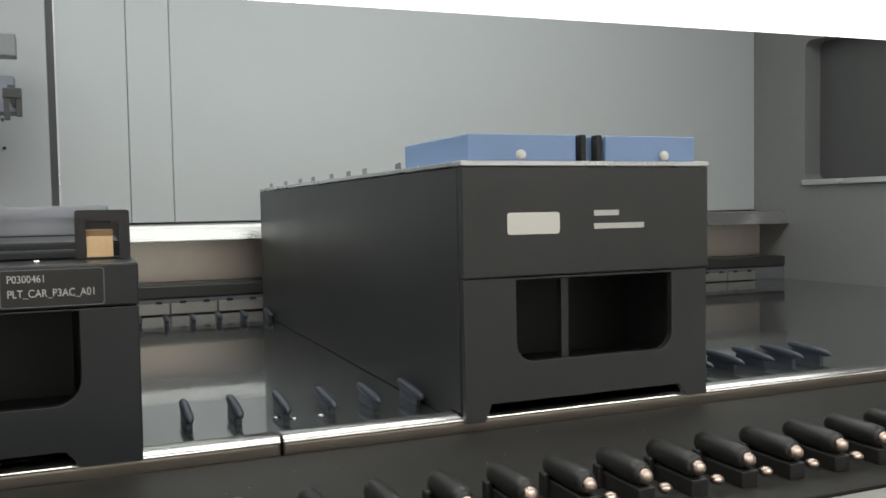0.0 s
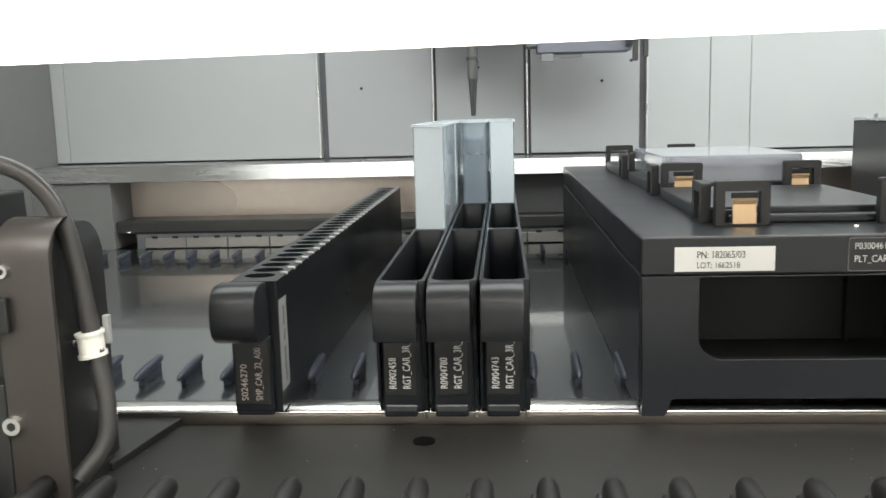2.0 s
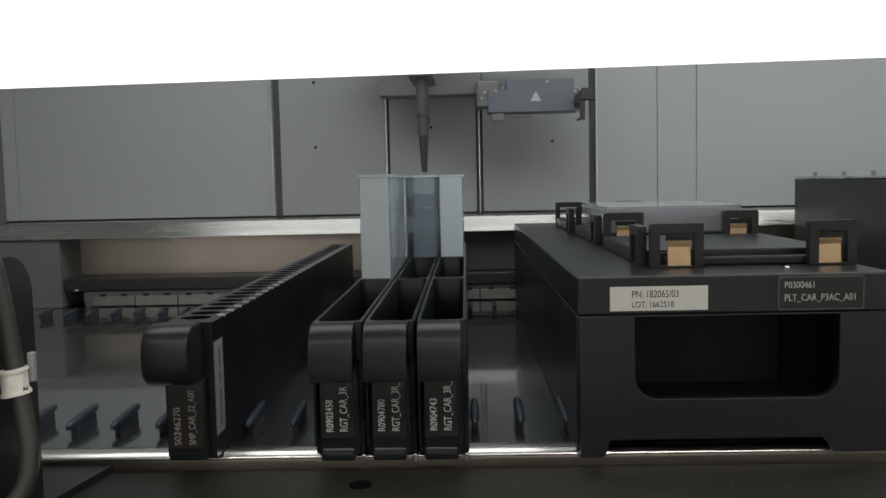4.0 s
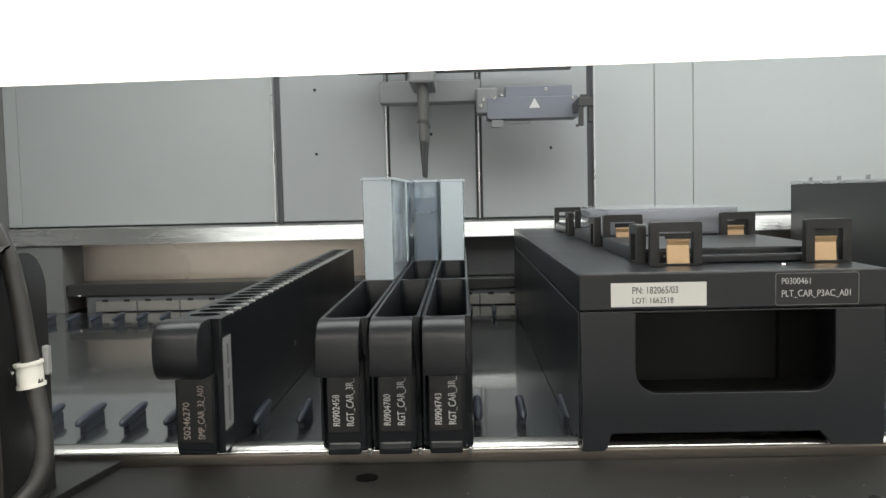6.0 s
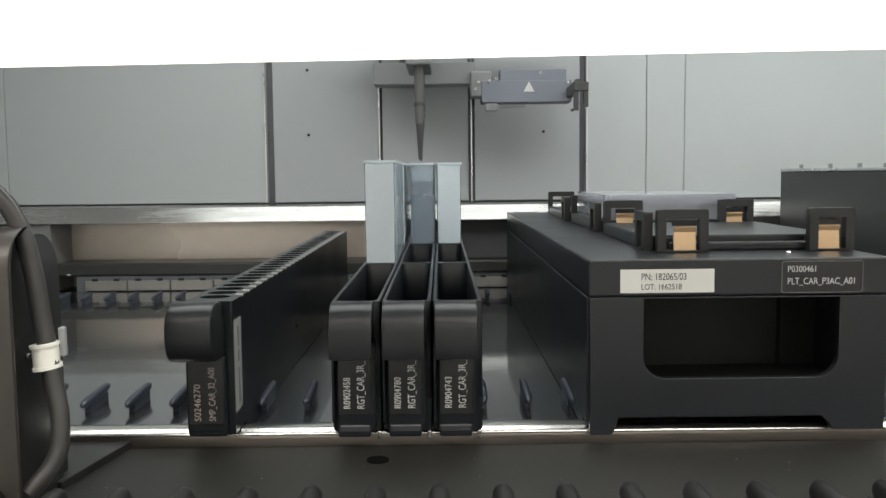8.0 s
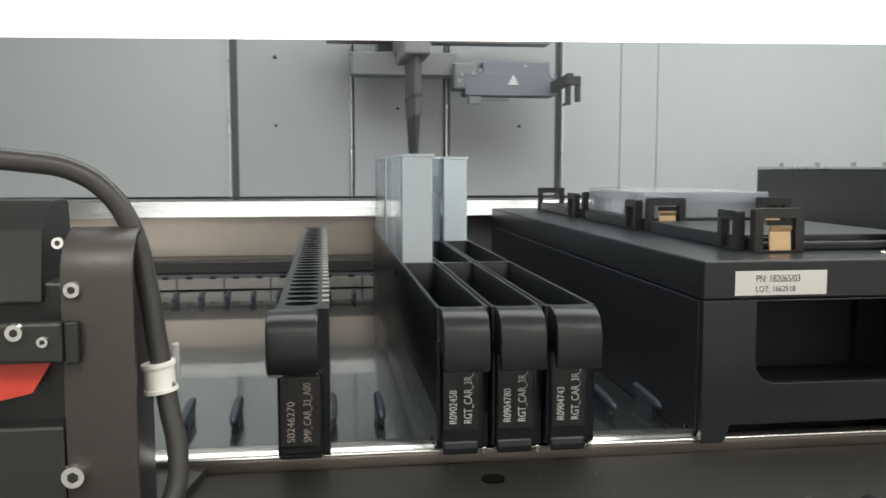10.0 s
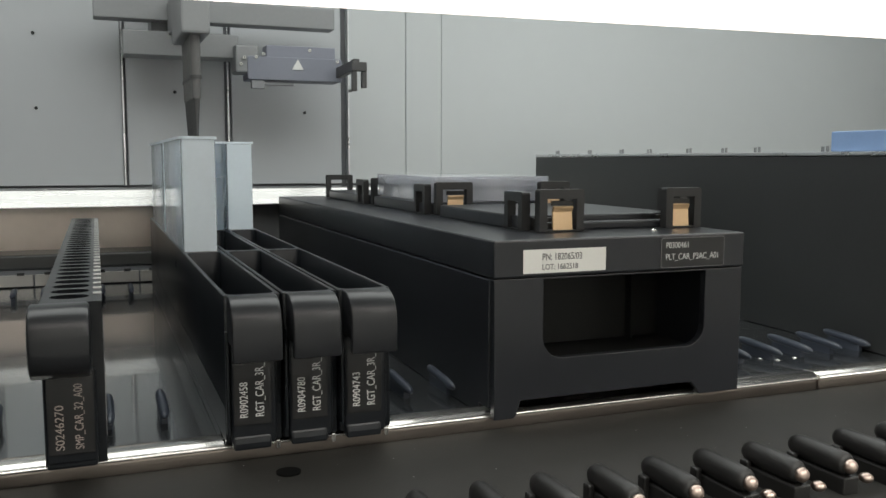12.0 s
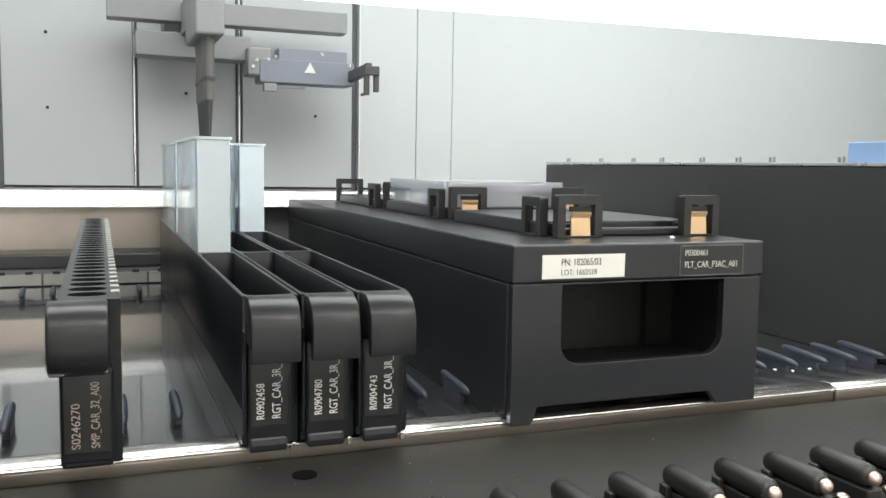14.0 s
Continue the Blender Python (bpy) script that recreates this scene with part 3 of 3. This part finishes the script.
def plate_carrier():
    c = thing("plate_carrier", "wide black plate carrier with a window and brass spring clips", "carrier", 0, 0, 0)
    W, L, T = 0.135, 0.480, 0.0808
    part("top_slab", box(0, W, -0.0008, L, 0.0640, T, 0.0009), M_CARRIER, c, "satin black top slab")
    side = [(0.0044, 0.0050), (0.0156, 0.0050), (0.0156, 0.0002), (L, 0.0002), (L, 0.0634), (0.0044, 0.0634)]
    for x0 in (0.0, W - 0.006):
        part("side_panel", prism(side, 0.006, YZ, (), x0, 0.0005), M_CARRIER, c)
    outline = [(0.0010, 0.0006), (0.0105, 0.0006), (0.0120, 0.0020), (0.0140, 0.0085), (0.1065, 0.0085), (0.1100, 0.0045), (0.1110, 0.0022), (W - 0.0004, 0.0022), (W - 0.0004, 0.0636), (0.0004, 0.0636)]
    part("front_frame", prism(outline, 0.0042, XZ, [rounded(0.0250, 0.1130, 0.0265, 0.0628, 0.010, 6, (1, 1, 0, 0))], -0.0042, 0.0004), M_CARRIER, c, "satin black front frame with a rounded window")
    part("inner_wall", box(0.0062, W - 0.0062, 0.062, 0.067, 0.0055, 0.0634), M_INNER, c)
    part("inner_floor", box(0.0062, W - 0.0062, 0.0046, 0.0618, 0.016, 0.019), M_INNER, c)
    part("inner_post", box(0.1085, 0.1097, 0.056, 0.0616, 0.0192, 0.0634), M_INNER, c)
    part("back_panel", box(0.0062, W - 0.0062, L - 0.006, L, 0.0045, 0.0634), M_CARRIER, c)
    # labels
    lab = part("part_label", box(0.0140, 0.0560, -0.0012, -0.0009, 0.0657, 0.0763), M_LABEL, c, "white paper label")
    writing("lettering", "PN: 182065/03", 0.0044, on_front(0.0232, -0.0013, 0.0728), M_INK, lab, "black lettering", 0.0200)
    writing("lettering", "LOT: 1662518", 0.0036, on_front(0.0232, -0.0013, 0.0683), M_INK, lab, "grey lettering", 0.0180)
    lab = part("type_label", prism(rounded(0.0860, 0.1225, 0.0650, 0.0794, 0.0012), 0.0003, XZ, (), 0.0009), M_LABEL_EDGE, c, "black label with a thin pale border")
    part("label_face", prism(rounded(0.0864, 0.1221, 0.0654, 0.0790, 0.001), 0.0002, XZ, (), 0.0011), M_LABEL_DARK, lab)
    writing("lettering", "P0300461", 0.0040, on_front(0.0885, -0.0014, 0.0757), M_PRINT_SLIT, lab, "white lettering", 0.0125)
    writing("lettering", "PLT_CAR_P3AC_A01", 0.0042, on_front(0.0885, -0.0014, 0.0702), M_PRINT_SLIT, lab, "white lettering", 0.0300)
    # three sites
    for k in range(3):
        y = 0.034 + 0.1365 * k
        nest = part("plate_nest", box(0.036, 0.131, y + 0.012, y + 0.122, 0.0806, 0.0880, 0.001), M_CARRIER, c, "raised black plate nest")
        part("nest_lip", box(0.046, 0.121, y + 0.004, y + 0.011, 0.0806, 0.0850, 0.0012), M_CARRIER, nest)
        clip(c, 0.0504, y - 0.002, 0, True, 0.0205, 0.0245, 0.0012, -0.0008, 0.0050)
        clip(c, 0.1230, y, 0, True, 0.0205, 0.0216, -0.0012, -0.0008, 0.0050)
        clip(c, 0.0360, y + 0.016, 90, False, 0.019, 0.020)
        clip(c, 0.1318, y + 0.020, 90, False, 0.019, 0.020)
        if k == 2:
            clip(c, 0.0487, y + 0.1345, 0, False)
            clip(c, 0.105, y + 0.1365, 0, False)
        part("nest_screw", ball((0.098, y - 0.012, 0.0810), 0.0014, 0.6), M_SCREW, c, "small bright screw")
    return c


plate_carrier()


def well_plate():
    y0 = 0.1850
    t = thing("well_plate", "clear plastic lidded well plate lying in the plate carrier's middle site", "plate", 0.0860, y0, 0.0882)
    hx, L = 0.0425, 0.122
    skirt = prism(rounded(-hx, hx, 0.002, L, 0.004, 3), 0.0135, XY, [rounded(-hx + 0.0018, hx - 0.0018, 0.0038, L - 0.0018, 0.003, 3)], 0.0)
    part("skirt", skirt, M_PLATE, t, "", 40)
    part("well_deck", prism(rounded(-hx + 0.002, hx - 0.002, 0.004, L - 0.002, 0.003, 3), 0.0010, XY, (), 0.0126), M_PLATE, t, "clear web between the wells")
    well = rod((0, 0, 0.0022), (0, 0, 0.0125), 0.0036, 0.0043, 10)
    me = bpy.data.meshes.new("well")
    well.to_mesh(me)
    well.free()
    me.materials.append(M_TROUGH)
    me.shade_smooth()
    for i in range(8):
        for j in range(12):
            w = new("well", me)
            w.parent = t
            w.location = (-0.0345 + 0.00985 * i, 0.0100 + 0.0093 * j, 0)
    lid = prism(rounded(-hx - 0.0008, hx + 0.0008, 0.0012, L + 0.0008, 0.004, 3), 0.0012, XY, (), 0.0152)
    part("lid", lid, M_PLATE, t, "clear flat lid", 40)
    part("lid_rim", prism(rounded(-hx - 0.0009, hx + 0.0009, 0.0011, L + 0.0009, 0.004, 3), 0.0055, XY, [rounded(-hx + 0.0004, hx - 0.0004, 0.0024, L - 0.0004, 0.003, 3)], 0.0096), M_PLATE, t)
    return t


well_plate()


# ---- tall tip carrier with a light blue rack ----
def tip_carrier():
    c = thing("tip_carrier", "tall black carrier with a front window and a thin metal top", "carrier", 0.2736, 0, 0)
    W, L, T = 0.1368, 0.484, 0.1182
    side = [(0.0044, 0.0050), (0.0156, 0.0050), (0.0156, 0.0002), (L, 0.0002), (L, T - 0.0002), (0.0044, T - 0.0002)]
    for x0 in (0.0, W - 0.006):
        part("side_panel", prism(side, 0.006, YZ, (), x0, 0.0005), M_TALL, c)
    part("back_panel", box(0.0062, W - 0.0062, L - 0.006, L, 0.0045, T), M_TALL, c)
    part("upper_front", box(0, W, -0.0012, 0.004, 0.0672, T, 0.0008), M_TALL, c, "satin black upper front")
    outline = [(0.0010, 0.0006), (0.0105, 0.0006), (0.0120, 0.0020), (0.0140, 0.0085), (0.1190, 0.0085), (0.1225, 0.0045), (0.1235, 0.0022), (W - 0.0004, 0.0022), (W - 0.0004, 0.0668), (0.0004, 0.0668)]
    part("front_frame", prism(outline, 0.0042, XZ, [rounded(0.0275, 0.1150, 0.0270, 0.0655, 0.009, 6, (1, 1, 0, 0))], -0.0042, 0.0004), M_TALL, c, "satin black front frame with a window")
    part("window_bar", box(0.0570, 0.0610, 0.010, 0.014, 0.020, 0.066), M_TALL, c)
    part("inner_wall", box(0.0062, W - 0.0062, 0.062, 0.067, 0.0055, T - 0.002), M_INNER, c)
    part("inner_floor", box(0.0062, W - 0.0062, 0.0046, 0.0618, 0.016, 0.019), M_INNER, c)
    part("top_plate", box(-0.0006, W + 0.0006, -0.0014, L + 0.0006, T + 0.0002, T + 0.0028, 0.0006), M_SEAM_LIGHT, c, "thin pale metal top plate")
    for i, y in enumerate((0.089, 0.151, 0.186, 0.228, 0.281, 0.323, 0.377, 0.439)):
        pin = part("edge_clip", box(0.002, 0.0036, y, y + 0.0016, T + 0.0028, T + 0.0066, 0.0003, 1), M_ARM, c, "tiny grey edge clip")
        part("edge_clip_pair", box(0.002, 0.0036, y + 0.0042, y + 0.0054, T + 0.0028, T + 0.0062), M_ARM, pin)
    lab = part("part_label", prism(rounded(0.0225, 0.0500, 0.0868, 0.0970, 0.0015), 0.0004, XZ, (), 0.0013), M_LABEL, c, "white paper label")
    for x0, x1, z0, z1 in ((0.0690, 0.0830, 0.0948, 0.0975), (0.0690, 0.0975, 0.0885, 0.0912)):
        part("print_bar", box(x0, x1, -0.0016, -0.0013, z0, z1), M_PRINT_SLIT, c, "line of unreadable white print")
    return c


tip_carrier()


def tip_rack():
    t = thing("tip_rack", "light blue plastic tip rack lying on the tall carrier", "rack", 0.2800, 0.0060, 0.1211)
    body = prism([(0, 0), (0.0575, 0), (0.0575, 0.006), (0.074, 0.006), (0.074, 0), (0.128, 0), (0.128, 0.085), (0, 0.085)], 0.0128, XY, (), 0.0, 0.0008)
    part("body", body, M_BLUE, t)
    part("notch_post", box(0.0600, 0.0630, -0.0004, 0.0050, 0.0, 0.0130, 0.0004, 1), M_INNER, t)
    part("notch_post", box(0.0690, 0.0720, -0.0004, 0.0050, 0.0, 0.0130, 0.0004, 1), M_INNER, t)
    for x in (0.027, 0.108):
        part("tab", ball((x, -0.0008, 0.003), 0.0026), M_LABEL, t, "small white stud")
    return t


tip_rack()


# ---- robot arm behind the carriers ----
def robot_arm():
    a = thing("gripper_arm", "grey robot arm with blue-grey gripper hanging before rear wall", "robot arm", 0.0015, 0.522, 0.202)
    part("beam", box(-0.134, -0.031, -0.012, 0.020, 0.008, 0.030, 0.001), M_ARM, a, "grey cross beam")
    part("upper_housing", box(-0.158, 0.063, -0.010, 0.012, 0.040, 0.060, 0.001), M_ARM, a, "dark upper housing")
    part("mount", box(-0.108, -0.080, 0.004, 0.0525, 0.028, 0.297, 0.001), M_ARM, a)
    part("gripper_cover", prism(rounded(-0.025, 0.066, -0.012, 0.010, 0.002, 2), 0.030, XZ, (), -0.005, 0.0008), M_ARM_BLUE, a, "blue-grey gripper cover")
    part("gripper_top", box(-0.006, 0.061, -0.018, 0.004, 0.0102, 0.0215, 0.0008), M_ARM_BLUE, a)
    part("gripper_block", box(-0.036, -0.014, -0.024, 0.004, -0.006, 0.020, 0.002), M_ARM, a)
    part("under_rail", box(-0.012, 0.019, -0.022, -0.018, -0.0165, -0.0135, 0.0005), M_ARM, a)
    part("under_rail_end", box(-0.021, -0.009, -0.024, -0.016, -0.020, -0.0125, 0.0005), M_ARM, a)
    part("warning_triangle", prism([(0.0170, -0.0015), (0.0280, -0.0015), (0.0225, 0.0085)], 0.0006, XZ, (), 0.0252), M_PRINT_SLIT, a, "pale warning triangle")
    for x, z in ((-0.031, 0.002), (-0.028, 0.008), (-0.017, 0.009), (-0.010, 0.012), (0.0610, 0.0075), (0.034, 0.017)):
        screw((x, -0.0255, z), (0, -1, 0), 0.0017, a)
    finger = part("finger", prism([(-0.024, 0.002), (-0.075, 0.0035), (-0.0858, 0.0045), (-0.0860, -0.006), (-0.079, -0.006), (-0.024, -0.008)], 0.006, YZ, (), 0.060, 0.0006), M_TIP, a, "black gripper finger")
    part("finger_pad", box(0.0575, 0.0620, -0.0918, -0.0866, -0.025, -0.0072, 0.0006), M_TIP, finger)
    part("finger_pad", box(0.0665, 0.0710, -0.0918, -0.0866, -0.022, -0.0072, 0.0006), M_TIP, finger)
    part("finger_bridge", box(0.0570, 0.0710, -0.0928, -0.0862, -0.0072, 0.0010, 0.0006), M_TIP, finger)
    part("finger_toe", box(0.0550, 0.0573, -0.0914, -0.0870, -0.026, -0.0235), M_TIP, finger)
    return a


robot_arm()


def pipetting_head():
    h = thing("pipetting_head", "dark pipetting head with eight hanging channels and black tips", "pipette", -0.0835, 0.375, 0.132)
    part("head_block", box(-0.011, 0.011, -0.010, 0.073, 0.080, 0.137, 0.002), M_ARM, h, "grey head block")
    part("head_rail", box(-0.009, 0.009, 0.0732, 0.146, 0.097, 0.127, 0.001), M_ARM, h)
    for i in range(8):
        y = 0.009 * i
        tube = part("channel", rod((0, y, 0.031), (0, y, 0.081), 0.0036, 0.0043, 14), M_CHANNEL, h, "dark grey pipetting channel", 40)
        part("tip", rod((0, y, 0.0), (0, y, 0.0312), 0.0010, 0.0029, 12), M_TIP, tube, "black pipette tip", 40)
        part("collar", rod((0, y, 0.046), (0, y, 0.049), 0.0045, None, 14), M_TIP, tube)
    return h


pipetting_head()


# ---- scanner module on the tray, with its cable ----
def scanner():
    s = thing("scanner_module", "black upright scanner module with bright screws, standing on the loading tray", "module", -0.2215, -0.06, -0.002)
    tomb = rounded(-0.0232, 0.026, 0.0, 0.1005, 0.0165, 7, (0, 0, 1, 1))
    part("housing", prism(tomb, 0.004, YZ, (), -0.004, 0.0006), M_BLACK, s, "black side plate with a rounded top", 40)
    arc = [(math.cos(radians(t)), math.sin(radians(t))) for t in range(180, 89, -15)]
    cover = [(-0.0262, 0.0), (-0.0238, 0.0), (-0.0238, 0.088)] + [(-0.0098 + 0.014 * c, 0.090 + 0.014 * z) for c, z in arc] + \
            [(-0.0098 + 0.0164 * c, 0.090 + 0.0142 * z) for c, z in reversed(arc)]
    part("front_cover", prism(cover, 0.0205, YZ, (), -0.0155, 0.0004), M_COVER, s, "folded black front cover", 40)
    part("inner_block", box(-0.10, -0.006, -0.017, 0.013, 0.0, 0.088, 0.001), M_BLACK, s)
    part("upper_block", prism([(-0.0205, 0.082), (-0.017, 0.104), (-0.008, 0.1125), (0.012, 0.1125), (0.014, 0.082)], 0.070, YZ, (), -0.0925, 0.001), M_BLACK, s, "chamfered black upper block")
    part("bracket", box(-0.085, -0.0142, -0.0305, -0.0264, 0.0660, 0.0780, 0.001), M_BLACK, s, "black cross bracket")
    part("bracket_end", box(-0.0140, -0.0100, -0.0296, -0.0264, 0.0655, 0.0780, 0.0006), M_INNER, s)
    part("red_prism", prism([(-0.070, 0.046), (-0.025, 0.056), (-0.0195, 0.0650), (-0.070, 0.0650)], 0.004, XZ, (), 0.0205), M_RED, s, "red plastic window")
    part("lower_block", box(-0.10, -0.0160, -0.0258, -0.012, 0.0, 0.046, 0.001), M_BLACK, s)
    part("base_plate", prism([(-0.10, -0.03), (0.002, -0.03), (0.002, 0.016), (-0.10, 0.016)], 0.0045, XY, (), -0.0021), M_BLACK, s)
    part("side_wedge", prism([(-0.030, 0.018), (0.004, 0.010), (0.013, 0.064), (-0.030, 0.066)], 0.0035, XY, (), -0.0021, 0.0004), M_BLACK, s, "thin black foot sheet")
    for x, y, z, r in ((-0.0120, -0.0263, 0.0870, 0.0027), (-0.0135, -0.0263, 0.0310, 0.0038), (-0.0195, -0.0306, 0.0725, 0.0018), (-0.0270, -0.0306, 0.0755, 0.0028)):
        screw((x, y, z), (0, -1, 0), r, s)
    screw((-0.0175, -0.0190, 0.1000), (0, -1, 0.2), 0.0020, s)
    screw((-0.030, -0.033, 0.006), (0, -0.6, 1), 0.0032, s)
    screw((0.0, -0.004, 0.055), (1, 0, 0), 0.0014, s, socket=False)
    return s


scanner()


def tube_along(points, r, name, material, parent):
    cu = bpy.data.curves.new(name, "CURVE")
    cu.dimensions, cu.bevel_depth, cu.bevel_resolution, cu.resolution_u = "3D", r, 4, 10
    sp = cu.splines.new("BEZIER")
    sp.bezier_points.add(len(points) - 1)
    for b, p in zip(sp.bezier_points, points):
        b.co = p
        b.handle_left_type = b.handle_right_type = "AUTO"
    tmp = new("tmp", cu)
    me = bpy.data.meshes.new_from_object(tmp.evaluated_get(bpy.context.evaluated_depsgraph_get()))
    bpy.data.objects.remove(tmp)
    me.name = name
    me.materials.clear()
    me.materials.append(material)
    me.shade_smooth()
    ob = new(name, me)
    ob.parent = parent
    return ob


cable = thing("cable", "thick black cable held by a white clamp on the scanner module", "cable", -0.2127, -0.0680, 0.0540)
CABLE = [(-0.070, 0.002, 0.070), (-0.038, 0.000, 0.0685), (-0.0235, 0.0, 0.0655), (-0.0138, 0.0, 0.0585), (-0.0072, 0.0, 0.0470), (-0.0036, 0.0, 0.0320), (-0.0006, 0.0, 0.0100), (0.0025, -0.001, -0.0095),
         (0.0052, -0.003, -0.0245), (0.0042, -0.006, -0.0370), (-0.0035, -0.012, -0.0480)]
tube_along(CABLE, 0.0034, "sheath", M_CABLE, cable)
clampbm = rod((0.0, 0, -0.004), (-0.0005, 0, 0.004), 0.0048, None, 20)
part("clamp", clampbm, M_CLAMP, cable, "white nylon clamp", 40)
part("clamp_rim", rod((-0.0005, 0, 0.0035), (-0.0007, 0, 0.0048), 0.0054, None, 20), M_CLAMP, cable, "", 40)
part("clamp_rim", rod((0.0002, 0, -0.0048), (0.0, 0, -0.0035), 0.0054, None, 20), M_CLAMP, cable, "", 40)
part("clamp_tab", box(0.003, 0.0055, 0.003, 0.006, -0.001, 0.010, 0.0006), M_LABEL_GREY, cable, "grey clamp tab")
